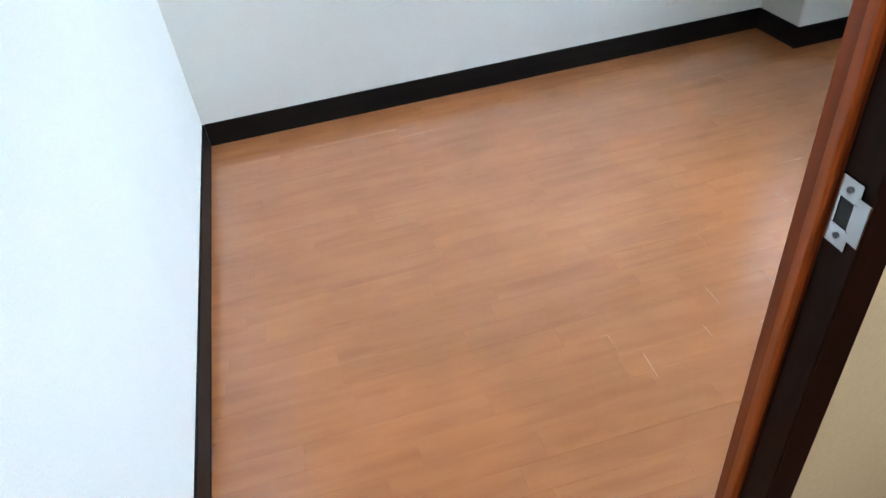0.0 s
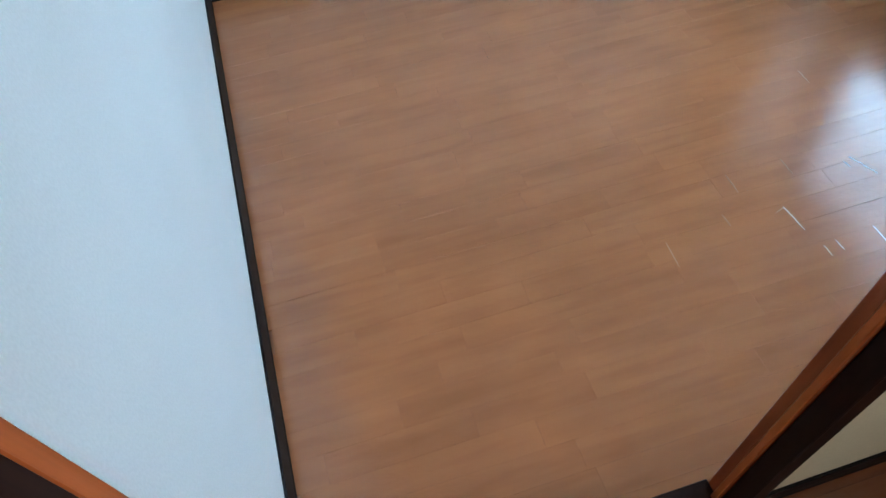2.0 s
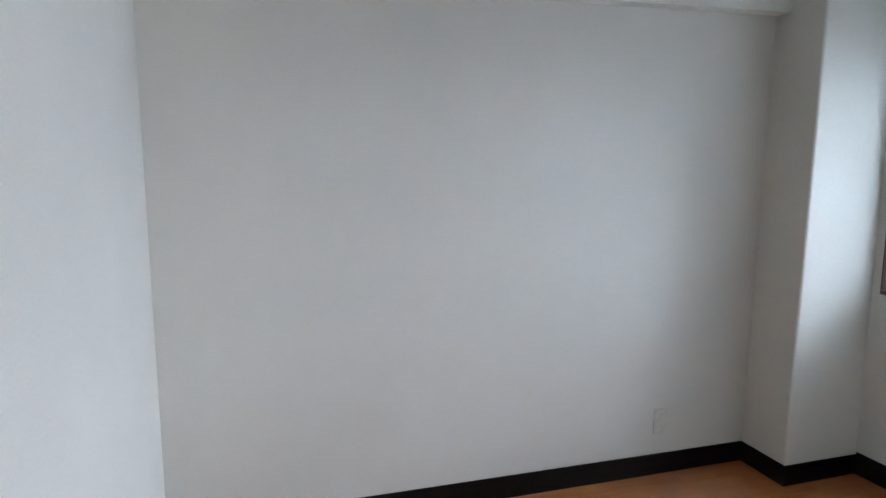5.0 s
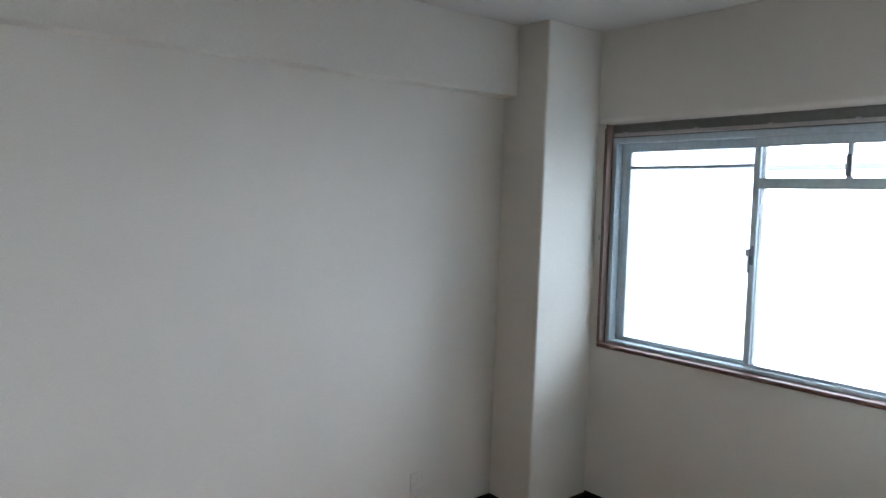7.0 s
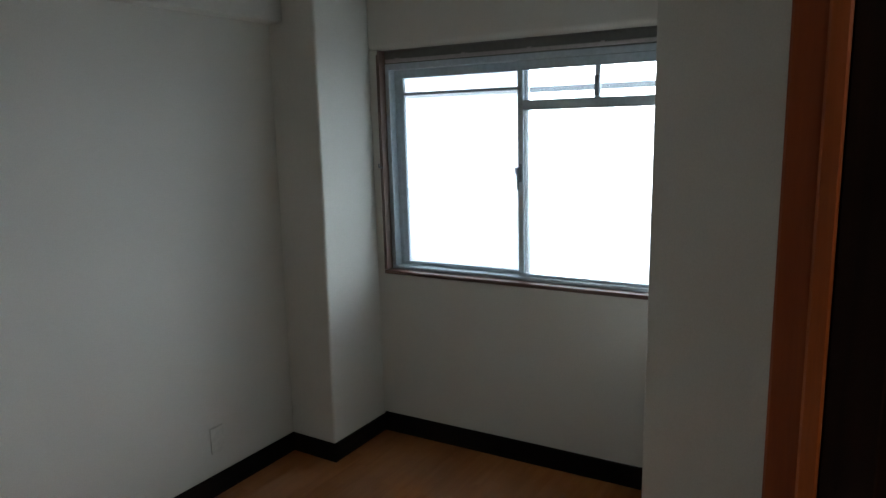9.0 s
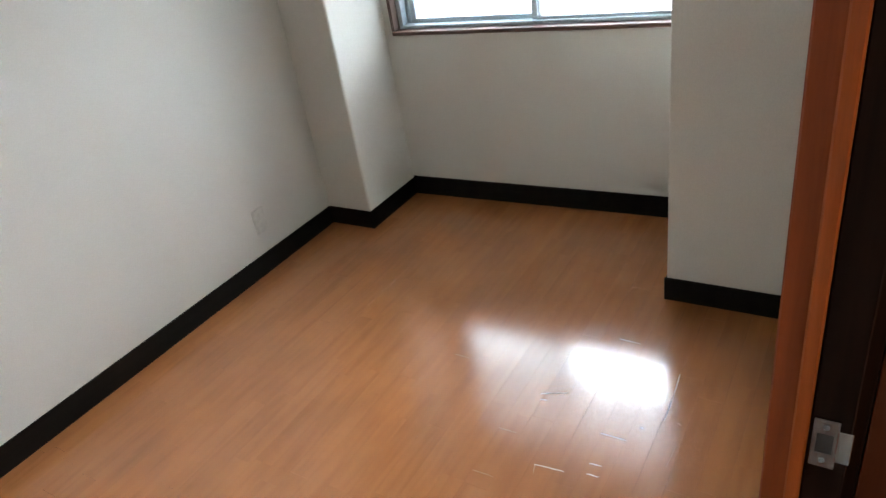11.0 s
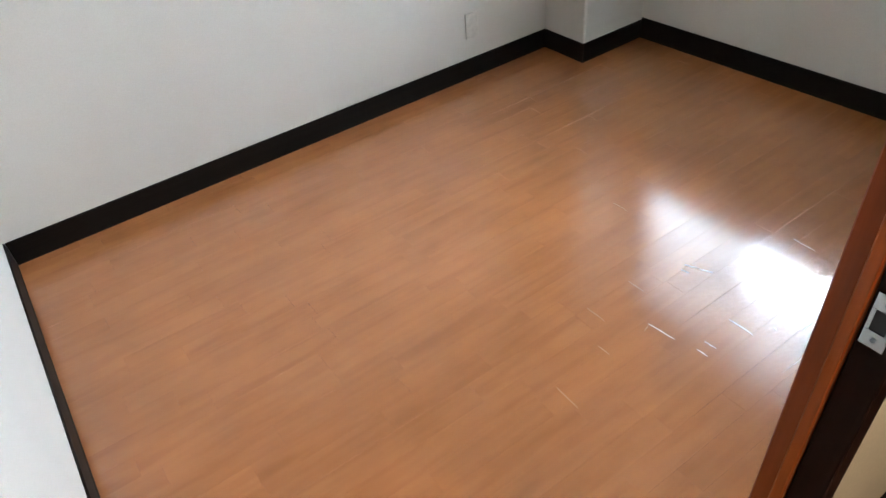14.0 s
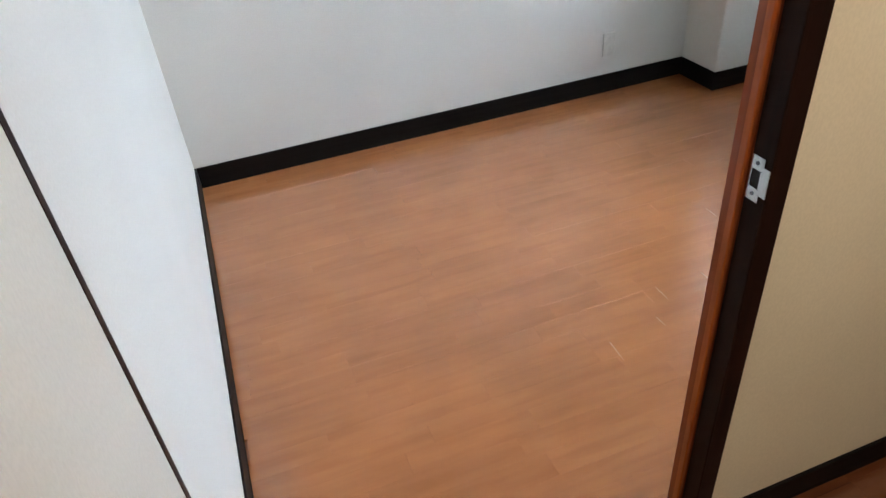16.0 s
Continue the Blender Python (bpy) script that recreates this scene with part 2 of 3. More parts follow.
def turned(points, segments=24):
    """A solid of revolution about z from (radius, height) pairs."""
    bm = bmesh.new()
    rings = []
    for r, h in points:
        rings.append([bm.verts.new((r * math.cos(a * 2 * math.pi / segments), r * math.sin(a * 2 * math.pi / segments), h)) for a in range(segments)])
    for a, b in zip(rings, rings[1:]):
        for i in range(segments):
            j = (i + 1) % segments
            bm.faces.new((a[i], a[j], b[j], b[i]))
    bm.faces.new(list(reversed(rings[0])))
    bm.faces.new(rings[-1])
    bmesh.ops.recalc_face_normals(bm, faces=bm.faces)
    return bm


def moved(bm, m):
    bmesh.ops.transform(bm, matrix=m, verts=bm.verts)
    return bm


# ---- the shell of the room ----
T = 0.12
solid("wall_west", boxes(((-T, DOOR_Y - 0.02, -0.1), (0, T, CEIL))), M_WALL, "white papered wall beside the doorway", "wall")
solid("wall_north", boxes(((0, 0, -0.1), (L, T, CEIL))), M_WALL, "long white papered wall under a ceiling beam", "wall")
# window wall with its opening
WX = L + 0.2
WIN_R = CLO_Y - 0.010
wall_e = boxes(((L, -2.6, -0.1), (WX, T, WIN_B)), ((L, -2.6, WIN_T), (WX, T, CEIL)),
               ((L, WIN_L, WIN_B), (WX, T, WIN_T)), ((L, -2.6, WIN_B), (WX, WIN_R, WIN_T)))
# rounded lower edge of the wall over the window
lip = [e for e in wall_e.edges if e.calc_length() > 2.0 and all(abs(v.co.x - L) < 1e-4 and abs(v.co.z - WIN_T) < 1e-4 for v in e.verts)]
bmesh.ops.bevel(wall_e, geom=lip, offset=0.030, segments=6, profile=0.5, affect="EDGES")
solid("wall_east", wall_e, M_WALL, "white papered wall with a wide sliding window", "wall")
# door wall with its opening, cream on the corridor face
DOOR_T = 2.03 + STEP
solid("wall_south", boxes(((JR + 0.035, DOOR_Y - 0.045, -0.1), (CLO_X, DOOR_Y, CEIL)), ((0, DOOR_Y - 0.045, DOOR_T), (JR + 0.035, DOOR_Y, CEIL)),
                          ((0, DOOR_Y - 0.045, -0.1), (JL - 0.025, DOOR_Y, CEIL))), M_WALL, "white papered partition around the doorway", "wall")
solid("wall_corridor_north", boxes(((JR + 0.035, HALL_Y, -0.1), (HALL_X1 + 0.3, DOOR_Y - 0.047, CEIL)), ((JL - 0.025, HALL_Y, DOOR_T), (JR + 0.035, DOOR_Y - 0.047, CEIL)),
                                   ((HALL_X0, HALL_Y, -0.1), (JL - 0.025, DOOR_Y - 0.047, CEIL))), M_HALL, "cream papered corridor wall around the doorway", "wall")
col = boxes(((COL_X, COL_Y, -0.03), (L + 0.06, 0.03, CEIL + 0.02)), bevel=0.011, seg=3)
for v in col.verts:         # its room face leans back a little towards the ceiling
    if v.co.x < COL_X + 0.1:
        v.co.x += 0.013 * v.co.z
solid("column", col, M_WALL, "white papered structural column in the corner", "column")
solid("beam", boxes(((-0.02, -0.083, 2.07), (COL_X + 0.03, 0.03, CEIL + 0.02)), bevel=0.005, seg=2), M_WALL, "white papered ceiling beam along the long wall", "beam")
nook = boxes(((CLO_X, -2.5, -0.03), (L + 0.12, CLO_Y, CEIL + 0.02)), bevel=0.004, seg=2)
for v in nook.verts:        # out of plumb by about a centimetre
    if v.co.y > CLO_Y - 0.1:
        v.co.y -= 0.005 * v.co.z
solid("boxed_corner", nook, M_WALL, "white papered boxed-out corner beside the window", "wall")
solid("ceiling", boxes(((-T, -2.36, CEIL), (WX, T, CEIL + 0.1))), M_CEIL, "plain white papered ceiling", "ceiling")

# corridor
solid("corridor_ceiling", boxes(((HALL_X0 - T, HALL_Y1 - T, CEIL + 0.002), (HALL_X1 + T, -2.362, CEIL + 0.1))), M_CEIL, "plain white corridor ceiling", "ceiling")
solid("wall_corridor_south", boxes(((HALL_X0 - T, HALL_Y1 - T, 0), (HALL_X1 + T, HALL_Y1, CEIL))), M_HALL, "cream papered corridor wall", "wall")
solid("wall_corridor_west", boxes(((HALL_X0 - T, HALL_Y1, 0), (HALL_X0, HALL_Y, CEIL))), M_HALL, "cream papered wall at the corridor's end", "wall")


# ---- baseboards ----
def baseboard(a, b, z=0.0, h=BASE_H, t=0.006, name="baseboard", label="dark brown vinyl baseboard along the white wall"):
    """A board on the wall from a to b, its face to the left of that way, with a rounded top edge."""
    a, b = Vector((*a, z)), Vector((*b, z))
    way = (b - a).normalized()
    out = Vector((-way.y, way.x, 0))
    bm = bmesh.new()
    prof = [(0, 0.0005), (t + 0.002, 0.0005), (t + 0.001, 0.004), (t, 0.010), (t, h - 0.004), (t - 0.002, h - 0.001), (t - 0.004, h), (0, h)]
    ends = []
    for p in (a, b):
        ends.append([bm.verts.new(p + out * u + Vector((0, 0, v))) for u, v in prof])
    n = len(prof)
    for i in range(n):
        j = (i + 1) % n
        bm.faces.new((ends[0][i], ends[1][i], ends[1][j], ends[0][j]))
    bm.faces.new(ends[0])
    bm.faces.new(list(reversed(ends[1])))
    bmesh.ops.recalc_face_normals(bm, faces=bm.faces)
    return tagged(part(name, bm, M_BASE), label, "baseboard", kind="structure")


baseboard((0, 0), (0, DOOR_Y + 0.027))
baseboard((COL_X, -0), (0.008, -0))
baseboard((COL_X, COL_Y - 0.008), (COL_X, -0.008), label="dark brown baseboard round the column")
baseboard((L + 0.004, COL_Y), (COL_X, COL_Y), label="dark brown baseboard round the column")
board_e = baseboard((L, CLO_Y - 0.02), (L, COL_Y - 0.006), h=0.112, label="dark brown baseboard under the window")
baseboard((CLO_X, CLO_Y), (L + 0.048, CLO_Y), label="dark brown baseboard on the boxed-out corner")
baseboard((CLO_X, DOOR_Y), (CLO_X, CLO_Y + 0.008), label="dark brown baseboard on the boxed-out corner")
baseboard((JR + 0.038, DOOR_Y), (CLO_X - 0.008, DOOR_Y), label="dark brown baseboard beside the doorway")
baseboard((HALL_X1, HALL_Y), (JR + 0.038, HALL_Y), STEP, 0.07, label="dark baseboard along the cream corridor wall")
baseboard((JL - 0.028, HALL_Y), (HALL_X0, HALL_Y), STEP, 0.07, label="dark baseboard along the cream corridor wall")


# ---- door frame, threshold, strike plate ----
FY0, FY1 = HALL_Y - 0.014, DOOR_Y          # corridor and room edges of the frame
frame_ = thing("door_frame", "brown door frame, jambs darkened for shade, red-brown stops, door removed from view", "door frame", kind="structure")
# Jamb, inner jamb and stop differ by the shade in their colour.
part("jamb", boxes(((JR, FY0, 0.0), (JR + 0.037, FY1 - 0.0405, DOOR_T)), bevel=0.0015), M_FRAME, frame_)
part("inner_jamb", boxes(((JR, FY1 - 0.040, 0.0), (JR + 0.037, FY1 - 0.002, DOOR_T)), bevel=0.002), M_INNER, frame_, "red-brown inner jamb darkened for shade")
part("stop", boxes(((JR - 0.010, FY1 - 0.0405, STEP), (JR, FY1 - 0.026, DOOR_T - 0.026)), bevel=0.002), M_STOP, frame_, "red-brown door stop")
part("jamb", boxes(((JL - 0.024, FY0, 0.0), (JL, FY1 - 0.0025, DOOR_T)), bevel=0.0015), M_FRAME, frame_)
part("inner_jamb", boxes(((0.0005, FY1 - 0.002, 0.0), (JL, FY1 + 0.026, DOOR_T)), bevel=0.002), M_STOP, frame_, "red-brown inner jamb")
part("head", boxes(((JL, FY0, DOOR_T - 0.026), (JR, FY1 + 0.004, DOOR_T)), bevel=0.0015), M_FRAME, frame_)
part("threshold", boxes(((JL, FY0, 0.0), (JR, FY1 + 0.004, STEP + 0.008)), bevel=0.002), M_FRAME, frame_, "dark brown raised threshold")

# strike plate: a plate with two ears' screws, a latch hole and a curved lip
plate = thing("strike_plate", "steel strike plate screwed to the dark door jamb", "strike plate", at=(JR, -2.3655, 1.023))
SX = -0.0022
bm = boxes(((SX, -0.0115, 0.013), (0, 0.0115, 0.0325)), ((SX, -0.0115, -0.0325), (0, 0.0115, -0.013)),
           ((SX, 0.0075, -0.0135), (0, 0.0115, 0.0135)), ((SX, -0.0135, -0.0135), (0, -0.0075, 0.0135)))
part("plate", bm, M_STEEL, plate)
part("lip", boxes(((SX - 0.001, -0.024, -0.021), (SX + 0.0012, -0.0105, 0.021)), bevel=0.0008), M_STEEL, plate)
# No depth here: a near-black sheet gives the hole its shade.
part("latch_hole", boxes(((SX * 0.3, -0.0078, -0.0138), (-0.0001, 0.0078, 0.0138))), M_HOLE, plate, "dark sheet for the shade in the latch opening")
for z in (0.0225, -0.0225):
    part("screw", moved(turned([(0.0001, 0), (0.0029, 0), (0.0027, 0.0012), (0.0001, 0.0016)], 12),
                        Matrix.Translation((SX, 0, z)) @ Matrix.Rotation(radians(-90), 4, "Y")), M_DARK, plate)


# ---- window ----
GX = 3.07
win = thing("window_1", "aluminium sliding window with frosted panes in a wooden surround", "window", kind="structure")
FT, FB = 1.893, WIN_B + 0.012          # outer aluminium frame, top and bottom
FL = WIN_L - 0.012
FR = WIN_R
FX0, FX1 = GX - 0.045, GX + 0.055
part("window_frame", boxes(((FX0, FR, FT - 0.028), (FX1, FL, FT)), ((FX0, FR, FB), (FX1, FL, FB + 0.016)),
                           ((FX0, FL - 0.024, FB + 0.016), (FX1, FL, FT - 0.028)), ((FX0, FR, FB + 0.016), (FX1, FR + 0.024, FT - 0.028)),
                           ((GX + 0.003, FL - 0.046, FB + 0.016), (GX + 0.033, FL - 0.0245, FT - 0.0285)), bevel=0.002), M_ALU, win)
# Head strip and soffit panel: recess shadow put into their grey.
part("window_head", boxes(((FX0 + 0.004, FR, FT + 0.0005), (WX - 0.02, FL, WIN_T - 0.0045))), M_HEAD, win, "strip above the window frame, grey for shade")
part("window_soffit", boxes(((L + 0.032, FR, WIN_T - 0.004), (FX1, FL, WIN_T))), M_HEAD, win, "underside of the recess, grey for shade")
part("window_surround", boxes(((L - 0.006, WIN_L - 0.009, WIN_B + 0.013), (WX - 0.03, WIN_L + 0.001, WIN_T)), bevel=0.002), M_LINING, win, "grey-brown wooden side lining")
# Thin dark strip stands in for the shadow line outside the lining.
part("lining_shade", boxes(((L - 0.008, WIN_L + 0.0015, WIN_B + 0.013), (L + 0.004, WIN_L + 0.006, WIN_T - 0.02)), bevel=0.001), M_SILL, win, "dark strip for the shadow along the lining")
part("window_sill", boxes(((L - 0.012, WIN_R, WIN_B - 0.007), (WX - 0.02, WIN_L + 0.004, WIN_B + 0.012)), bevel=0.003, seg=2), M_SILL, win, "dark brown wooden sill")


def sash(y0, y1, x, right):
    """One sliding leaf from y0 (the column's side) to y1; the second one has a hinged vent on top."""
    zb, zt = FB + 0.016, FT - 0.028
    st, bot, rail_t = (0.032, 0.020, 0.040) if not right else (0.026, 0.014, 0.040)
    s = part("sash", boxes(((x - 0.013, y1, zb), (x + 0.013, y0, zb + bot)), ((x - 0.013, y1, zt - rail_t), (x + 0.013, y0, zt)),
                           ((x - 0.013, y0 - st, zb + bot), (x + 0.013, y0, zt - rail_t)), ((x - 0.013, y1, zb + bot), (x + 0.013, y1 + st, zt - rail_t)), bevel=0.0015), M_ALU, win)
    top = zt - rail_t
    if right:
        part("transom", boxes(((x - 0.014, y1 + st, 1.652), (x + 0.014, y0 - st, 1.696)), bevel=0.002), M_ALU, s)
        ym = -1.385
        part("vent_divider", boxes(((x - 0.010, ym - 0.011, 1.696), (x + 0.010, ym + 0.011, top)), bevel=0.0015), M_ALU, s)
        part("vent_latch", boxes(((x - 0.024, ym - 0.011, 1.702), (x - 0.0101, ym + 0.011, 1.785)), ((x - 0.030, ym - 0.006, 1.728), (x - 0.024, ym + 0.006, 1.762)), bevel=0.002), M_DARK, s, "dark vent latch")
        panes = (((y1 + st, ym - 0.011, 1.696, top), M_GLASS_C), ((ym + 0.011, y0 - st, 1.696, top), M_GLASS_C), ((y1 + st, y0 - st, zb + bot, 1.652), M_GLASS_R))
    else:
        part("glazing_bar", boxes(((x - 0.010, y1 + st, 1.744), (x + 0.010, y0 - st, 1.758)), bevel=0.002), M_ALU, s)
        panes = (((y1 + st, y0 - st, zb + bot, 1.744), M_GLASS_L), ((y1 + st, y0 - st, 1.758, top), M_GLASS_L))
    for (a, b, c, d), m in panes:
        g = part("pane", boxes(((x - 0.002, a - 0.003, c - 0.003), (x + 0.002, b + 0.003, d + 0.003))), m, s, "white frosted glass")
        g.visible_shadow = False
    return s


s_left = sash(FL - 0.040, -1.062, GX + 0.018, False)
s_right = sash(-1.024, FR + 0.024, GX - 0.012, True)
lock = part("crescent_lock", boxes(((GX - 0.032, -1.046, 1.335), (GX - 0.0255, -1.028, 1.415)), ((GX - 0.046, -1.040, 1.370), (GX - 0.032, -1.016, 1.402)), ((GX - 0.044, -1.034, 1.300), (GX - 0.033, -1.024, 1.372)), bevel=0.003), M_DARK, s_right, "grey crescent lock")

# curtain rail on brackets under the recess head
rail = thing("curtain_rail", "grey-brown metal curtain rail on small brackets above the window", "curtain rail")
RZ = 1.905
part("rail", boxes(((L + 0.016, WIN_R + 0.02, RZ - 0.008), (L + 0.030, WIN_L - 0.03, RZ + 0.008)), bevel=0.002), M_RAIL, rail)
part("rail", boxes(((L + 0.048, WIN_R + 0.02, RZ - 0.008), (L + 0.060, WIN_L - 0.03, RZ + 0.008)), bevel=0.002), M_RAIL, rail)
for y in (-0.42, -0.78, -1.1, -1.42, -1.7):
    part("bracket", boxes(((L + 0.012, y - 0.010, RZ + 0.004), (L + 0.064, y + 0.010, RZ + 0.012)), ((L + 0.034, y - 0.007, RZ + 0.005), (FX0 + 0.004, y + 0.007, RZ + 0.011)), bevel=0.001), M_RAIL, rail)

# tieback hook on the window's side lining
hook = thing("tieback_hook", "small dark curtain tieback hook beside the window", "hook", at=(L, -0.322, 1.40))
part("rosette", moved(turned([(0.011, 0), (0.011, 0.003), (0.006, 0.006)], 14), Matrix.Rotation(radians(-90), 4, "Y")), M_DARK, hook)
part("arm", boxes(((-0.030, -0.003, -0.003), (-0.005, 0.003, 0.003)), ((-0.030, -0.003, -0.003), (-0.024, 0.003, 0.020)), bevel=0.001), M_DARK, hook)

# outside: window grille, railing and the plain overcast sky
grille = thing("window_grille", "grey metal safety bars outside the window", "grille")
part("bar", boxes(((WX + 0.06, -2.1, 1.735), (WX + 0.08, -0.05, 1.763)), bevel=0.003), M_GRILLE, grille)
for y in (-0.15, -2.0):
    part("bracket", boxes(((WX, y - 0.012, 1.735), (WX + 0.08, y + 0.012, 1.765)), bevel=0.003), M_GRILLE, grille)
railing = thing("balcony_railing", "pale metal railing with slim uprights outside the window", "railing", at=(WX + 1.1, 0, 0))
part("top_rail", boxes(((-0.012, -3.4, 1.03), (0.012, 1.2, 1.048)), bevel=0.003), M_RAILING, railing)
post0 = None
for i in range(38):
    y = -3.35 + 0.12 * i
    if post0 is None:
        post0 = part("upright", boxes(((-0.005, -0.005, 0.0), (0.005, 0.005, 1.03))), M_RAILING, railing)
        post0.location.y = y
    else:
        p = new("upright", post0.data)
        p.parent = railing
        p.location.y = y
sky_bm = boxes(((WX + 2.6, -3.0, 1.0), (WX + 2.65, 4.0, 4.6)))
solid("balcony_slab", boxes(((WX + 0.17, -3.0, 2.20), (WX + 0.92, 1.6, 2.35)), bevel=0.01), M_SOFFIT, "concrete slab of the balcony above the window", "balcony")
solid("backdrop_haze", boxes(((WX + 2.6, -3.0, -1.2), (WX + 2.65, 4.0, 0.998))), M_HAZE, "pale hazy distance below the overcast sky", "sky")
solid("backdrop", sky_bm, M_OUT, "plain white overcast sky outside the window", "sky")
solid("balcony_floor", boxes(((WX, -3.6, -0.15), (WX + 2.59, 1.4, 0.0))), M_CONC, "pale balcony floor outside the window", "floor")

# the window wall stands two degrees out of square with the long wall
SKEW = Matrix.Translation((L, COL_Y, 0)) @ Matrix.Rotation(radians(2.0), 4, "Z") @ Matrix.Translation((-L, -COL_Y, 0))
for ob in (bpy.data.objects["wall_east"], win, rail, hook, grille, railing, bpy.data.objects["backdrop"], bpy.data.objects["backdrop_haze"], bpy.data.objects["balcony_slab"], bpy.data.objects["balcony_floor"], board_e):
    ob.matrix_basis = SKEW @ ob.matrix_basis

# ---- small things on the walls ----
outlet = thing("blank_wall_plate", "off-white blank cover plate low on the long wall", "wall plate", at=(2.12, 0, 0.257))
part("cover", boxes(((-0.035, -0.0048, -0.06), (0.035, 0.002, 0.06)), bevel=0.002, seg=2), M_PLATE, outlet)
part("screw_cap", boxes(((-0.006, -0.0055, -0.004), (0.006, -0.0043, 0.004)), bevel=0.0005), M_PLATE, outlet)

# ---- corridor: end door, added ceiling lamp ----
door = thing("door_1", "closed red-brown wooden door at the corridor's end", "door", kind="structure")
part("door_leaf", boxes(((HALL_X1 + 0.012, HALL_Y - 0.82, STEP + 0.008), (HALL_X1 + 0.048, HALL_Y - 0.065, 2.16)), bevel=0.002), M_ENDDOOR, door)
part("door_casing", boxes(((HALL_X1, HALL_Y - 0.062, STEP), (HALL_X1 + 0.06, HALL_Y - 0.002, 2.2)), ((HALL_X1, HALL_Y - 0.885, STEP), (HALL_X1 + 0.06, HALL_Y - 0.823, 2.2)),
                          ((HALL_X1, HALL_Y - 0.823, 2.163), (HALL_X1 + 0.06, HALL_Y - 0.062, 2.2)), bevel=0.002), M_FRAME, door)
part("door_knob", moved(turned([(0.022, 0), (0.022, 0.006), (0.010, 0.012), (0.010, 0.03), (0.024, 0.04), (0.026, 0.052), (0.018, 0.062), (0.001, 0.064)], 20),
                        Matrix.Translation((HALL_X1 + 0.011, HALL_Y - 0.77, 1.06)) @ Matrix.Rotation(radians(-90), 4, "Y")), M_STEEL, door)
solid("wall_corridor_east", boxes(((HALL_X1 + 0.062, HALL_Y1, 0), (HALL_X1 + 0.062 + T, HALL_Y, CEIL)), ((HALL_X1, HALL_Y1, 0), (HALL_X1 + 0.061, HALL_Y - 0.886, CEIL)),
                                  ((HALL_X1, HALL_Y - 0.8855, 2.201), (HALL_X1 + 0.061, HALL_Y - 0.001, CEIL))), M_HALL, "cream papered wall around the corridor's end door", "wall")
leaf = thing("door_2", "open cream door with a dark edge band, swung into the corridor", "door", kind="structure")
LX0, LX1, LY0, LY1 = 0.015, 0.050, -3.175, -2.405
part("door_leaf", boxes(((LX0, LY0, STEP + 0.008), (LX1, LY1, DOOR_T - 0.03)), bevel=0.0015), M_DOOR, leaf)
part("edge_band", boxes(((LX0 - 0.0006, LY1 - 0.012, STEP + 0.007), (LX1 + 0.0008, LY1 + 0.003, DOOR_T - 0.029)), bevel=0.0006), M_FRAME, leaf, "dark brown edge band")
for z in (0.45, 1.2, 1.95):
    part("hinge", moved(turned([(0.005, -0.05), (0.005, 0.05)], 12), Matrix.Translation((LX0 + 0.002, FY0 - 0.006, z))), M_STEEL, leaf)
# Unseen fixture, added to carry the corridor's fill light.
lamp = thing("added_ceiling_lamp", "unseen round flush ceiling lamp with a warm white shade, added to light the corridor", "ceiling lamp", at=(1.03, -3.45, CEIL))
part("base", moved(turned([(0.10, -0.02), (0.11, -0.012), (0.11, 0)], 32), Matrix()), M_RAIL, lamp)
part("shade", turned([(0.02, -0.085), (0.09, -0.075), (0.125, -0.055), (0.135, -0.035), (0.125, -0.0205)], 32), M_DIFFUSER, lamp)
bulb = new("fill_light", bpy.data.lights.new("fill_light", "POINT"))
bulb.data.energy, bulb.data.color, bulb.data.shadow_soft_size = CORRIDOR_FILL, (1.0, 0.90, 0.76), 0.12
bulb.location = (1.03, -3.45, CEIL - 0.24)
tagged(bulb, "fill light added for the corridor", "lamp")


# ---- floors, plank by plank ----
def plank_mesh(length, width, name):
    """A thin board with eased edges; its top lies at z = 0."""
    bm = boxes(((0, 0, -0.006), (length, width, 0)))
    top = [e for e in bm.edges if all(v.co.z > -0.001 for v in e.verts)]
    bmesh.ops.bevel(bm, geom=top, offset=0.0002, segments=1, profile=0.5, affect="EDGES")
    me = bpy.data.meshes.new(name)
    bm.to_mesh(me)
    bm.free()
    return me


def rise(x):
    """The old floor climbs by some millimetres towards the window."""
    return 0.002 * max(0.0, x - 1.0) ** 2


def lay(parent, x0, x1, y0, y1, z, width, lengths, material, rng, lift, start, climb=False):
    """Rows of boards along x; start is where the first row's edge would fall."""
    cache = {}
    ya = start
    while ya < y1 - 1e-4:
        lo, hi = max(ya, y0), min(ya + width, y1)
        ya += width
        w = hi - lo - 0.0002
        if w < 0.004:
            continue
        x = x0 - lengths[1] * rng.random()
        while x < x1:
            length = rng.uniform(*lengths)
            a, b = max(x, x0), min(x + length, x1)
            x += length
            if b - a < 0.02:
                continue
            key = (round(b - a, 2), round(w, 3))
            if key not in cache:
                me = plank_mesh(1.0, w, "plank")
                me.materials.append(material)
                cache[key] = me
            p = new("plank", cache[key])
            p.parent = parent
            za, zb = (rise(a), rise(b)) if climb else (0.0, 0.0)
            p.matrix_basis = pose(a, lo, z + za + lift * rng.random(), rng.gauss(0, 0.09), rng.gauss(0, 0.03) - math.degrees((zb - za) / (b - a)), 0) @ Matrix.Diagonal((b - a - 0.0002, 1, 1, 1))


rng = random.Random(7)
floor = solid("floor", boxes(((0, DOOR_Y + 0.004, -0.1), (L + 0.06, 0, -0.005))), M_JOINT, "glossy waxed orange-brown plank floor with worn joints", "floor")
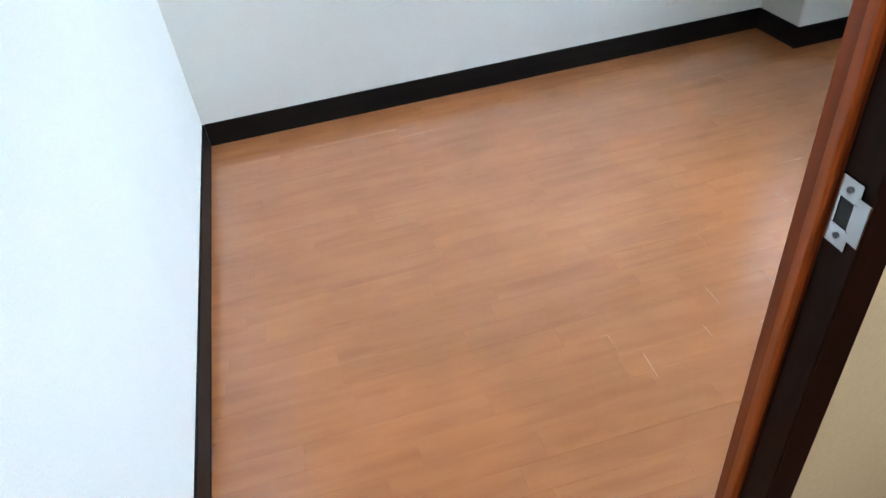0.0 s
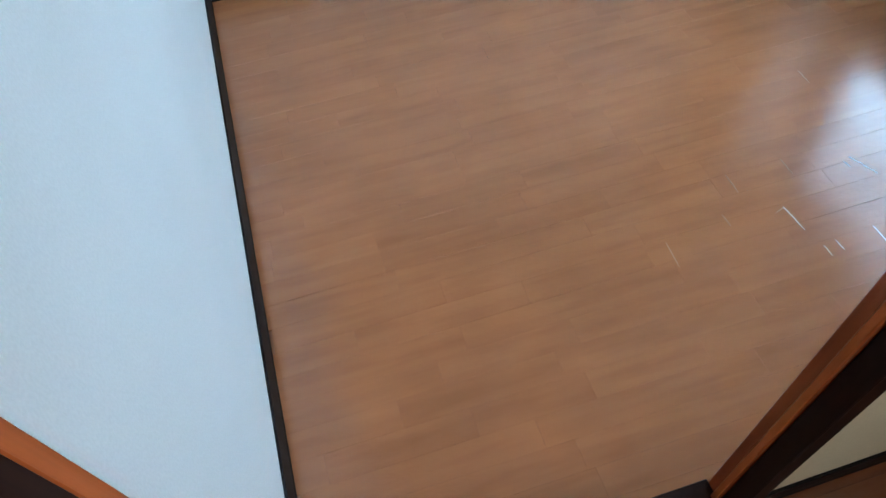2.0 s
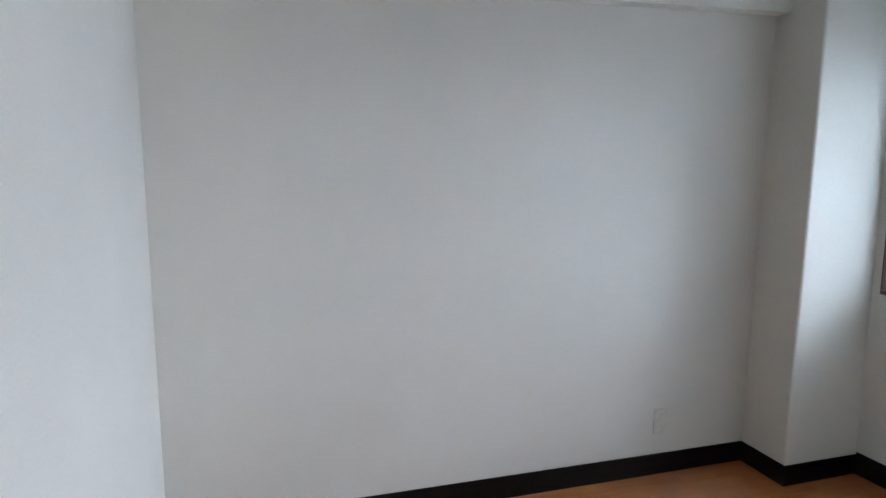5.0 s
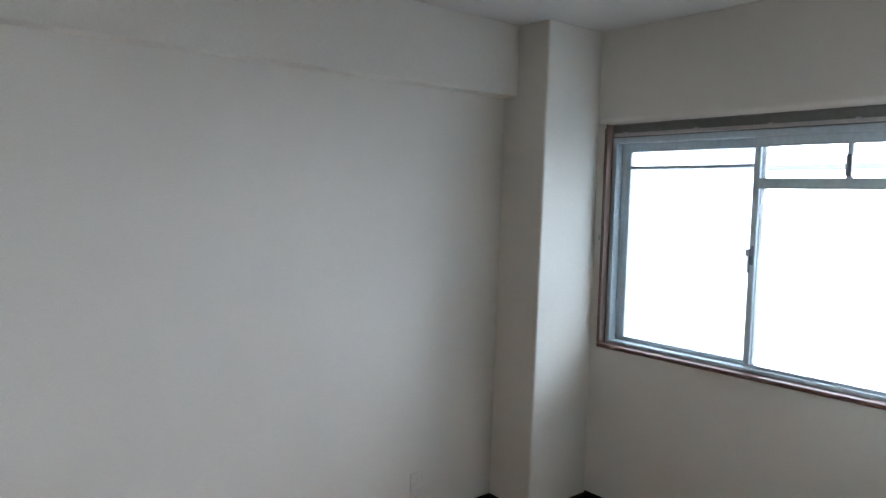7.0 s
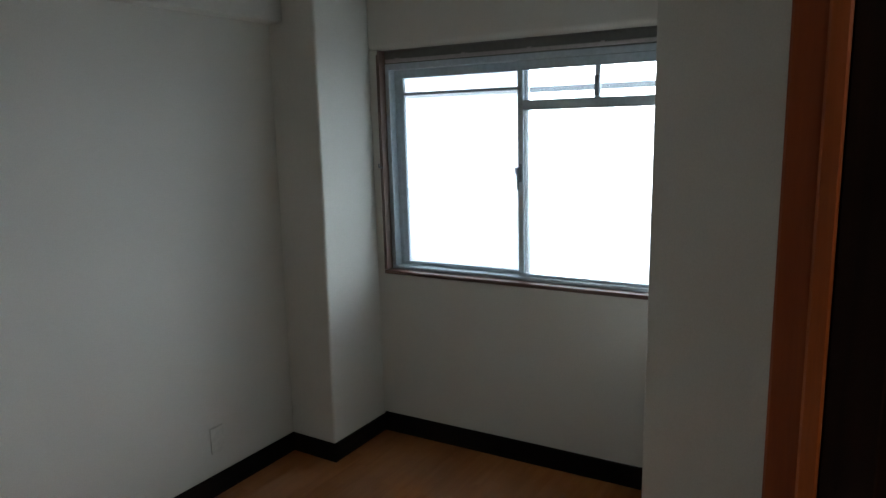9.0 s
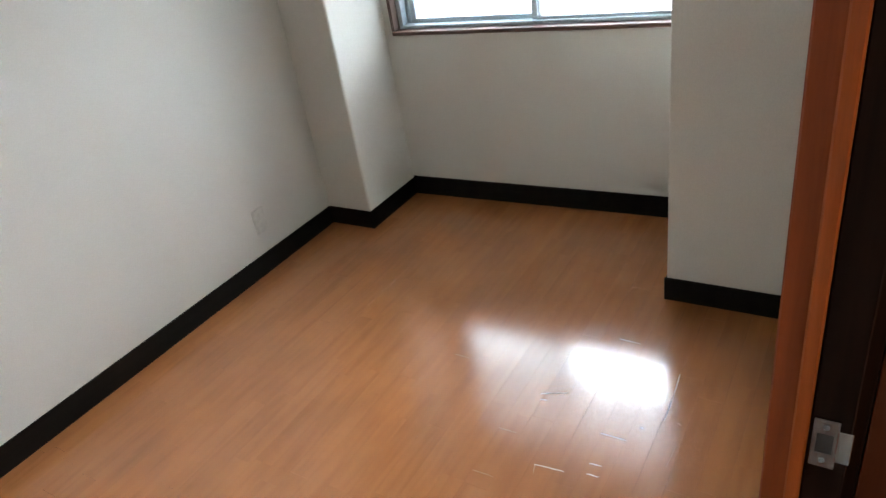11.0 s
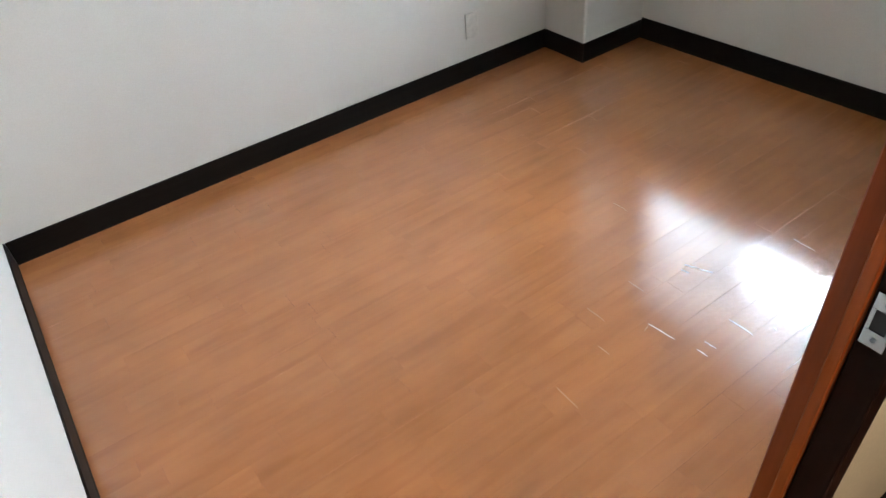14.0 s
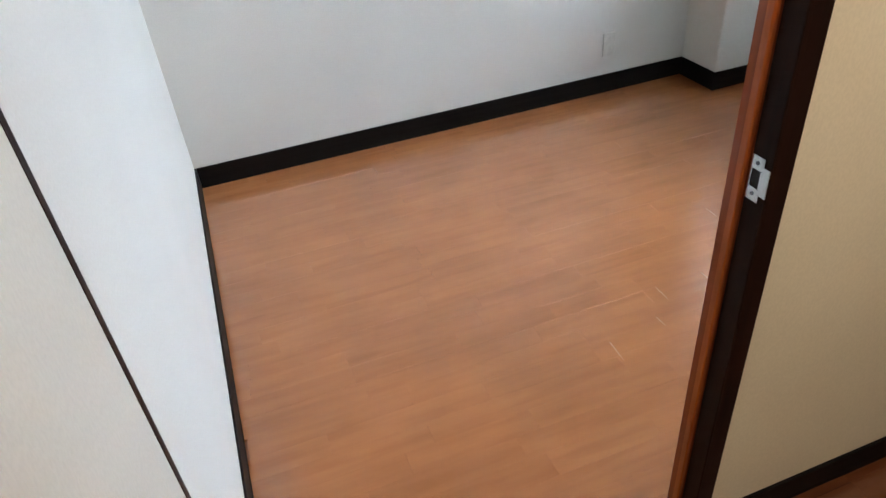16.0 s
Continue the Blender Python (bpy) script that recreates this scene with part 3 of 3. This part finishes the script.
lay(floor, 0.0, L + 0.058, DOOR_Y + 0.0045, 0.0, 0.0, 0.0755, (0.30, 0.62), M_FLOOR, rng, 0.0001, -1.64 - 9 * 0.0755, True)
# lifted ends of worn strips, running over the boards or along them
def sliver(x0, y0, x1, y1, wide, high):
    """A thin curled edge from one point to another: tapered at its ends, rising to one side."""
    bm = bmesh.new()
    way = Vector((x1 - x0, y1 - y0, 0))
    side = Vector((way.y, -way.x, 0)).normalized()
    rows = []
    n = 7
    for i in range(n):
        u = i / (n - 1)
        k = 0.35 + 0.65 * math.sin(math.pi * min(1.0, 0.15 + 0.8 * u)) * rng.uniform(0.75, 1.0)
        c = Vector((x0, y0, 0)) + way * u + side * rng.uniform(-0.0008, 0.0008)
        c.z = rise(c.x)
        rows.append([bm.verts.new(c + side * (wide * k * a) + Vector((0, 0, high * k * h))) for a, h in ((-0.5, -0.2), (-0.5, 0.75), (0.1, 1.0), (0.5, 0.1), (0.5, -0.2))])
    for p, q in zip(rows, rows[1:]):
        for i in range(5):
            bm.faces.new((p[i], p[(i + 1) % 5], q[(i + 1) % 5], q[i]))
    bm.faces.new(rows[0])
    bm.faces.new(list(reversed(rows[-1])))
    bmesh.ops.recalc_face_normals(bm, faces=bm.faces)
    return bm


# Slivers marked pale hold the window's glint in their colour.
for x0, y0, x1, y1, wide, pale in (
        (1.122, -1.655, 1.119, -1.739, 0.0026, 0), (1.677, -1.792, 1.677, -1.873, 0.0036, 1), (1.489, -1.653, 1.499, -1.742, 0.0036, 1),
        (1.458, -1.664, 1.489, -1.654, 0.0026, 0), (1.554, -1.799, 1.558, -1.836, 0.0036, 1), (1.515, -1.805, 1.517, -1.842, 0.0036, 1),
        (1.770, -1.552, 1.790, -1.590, 0.0040, 1), (1.788, -1.594, 1.807, -1.633, 0.0040, 1), (1.746, -1.561, 1.752, -1.585, 0.0032, 1), (2.017, -1.940, 1.900, -1.946, 0.0036, 1),
        (1.900, -1.946, 1.797, -1.949, 0.0032, 1), (1.711, -2.005, 1.621, -2.001, 0.0028, 0), (1.400, -1.492, 1.400, -1.562, 0.0030, 0), (1.315, -1.620, 1.317, -1.662, 0.0026, 0),
        (1.582, -1.490, 1.582, -1.552, 0.0028, 0), (1.850, -1.170, 1.850, -1.236, 0.0028, 0), (1.745, -1.890, 1.742, -1.902, 0.0040, 1),
        (2.130, -1.700, 2.126, -1.778, 0.0030, 1), (1.800, -1.985, 1.797, -1.999, 0.0036, 0)):
    part("lifted_edge", sliver(x0, y0, x1, y1, wide * 0.8, rng.uniform(0.0012, 0.0020)), M_EDGE if pale else M_FAINT, floor, "lifted edge of a worn strip, paled for its glint")
hall_floor = solid("corridor_floor", boxes(((HALL_X0, HALL_Y1, -0.1), (HALL_X1 + 0.06, HALL_Y - 0.0005, STEP - 0.005))), M_HALLJOINT, "dark red-brown plank floor of the corridor", "floor")
lay(hall_floor, HALL_X0, HALL_X1, HALL_Y1, HALL_Y - 0.0008, STEP, 0.15, (0.7, 1.2), M_HALLFLOOR, rng, 0.0002, HALL_Y1)
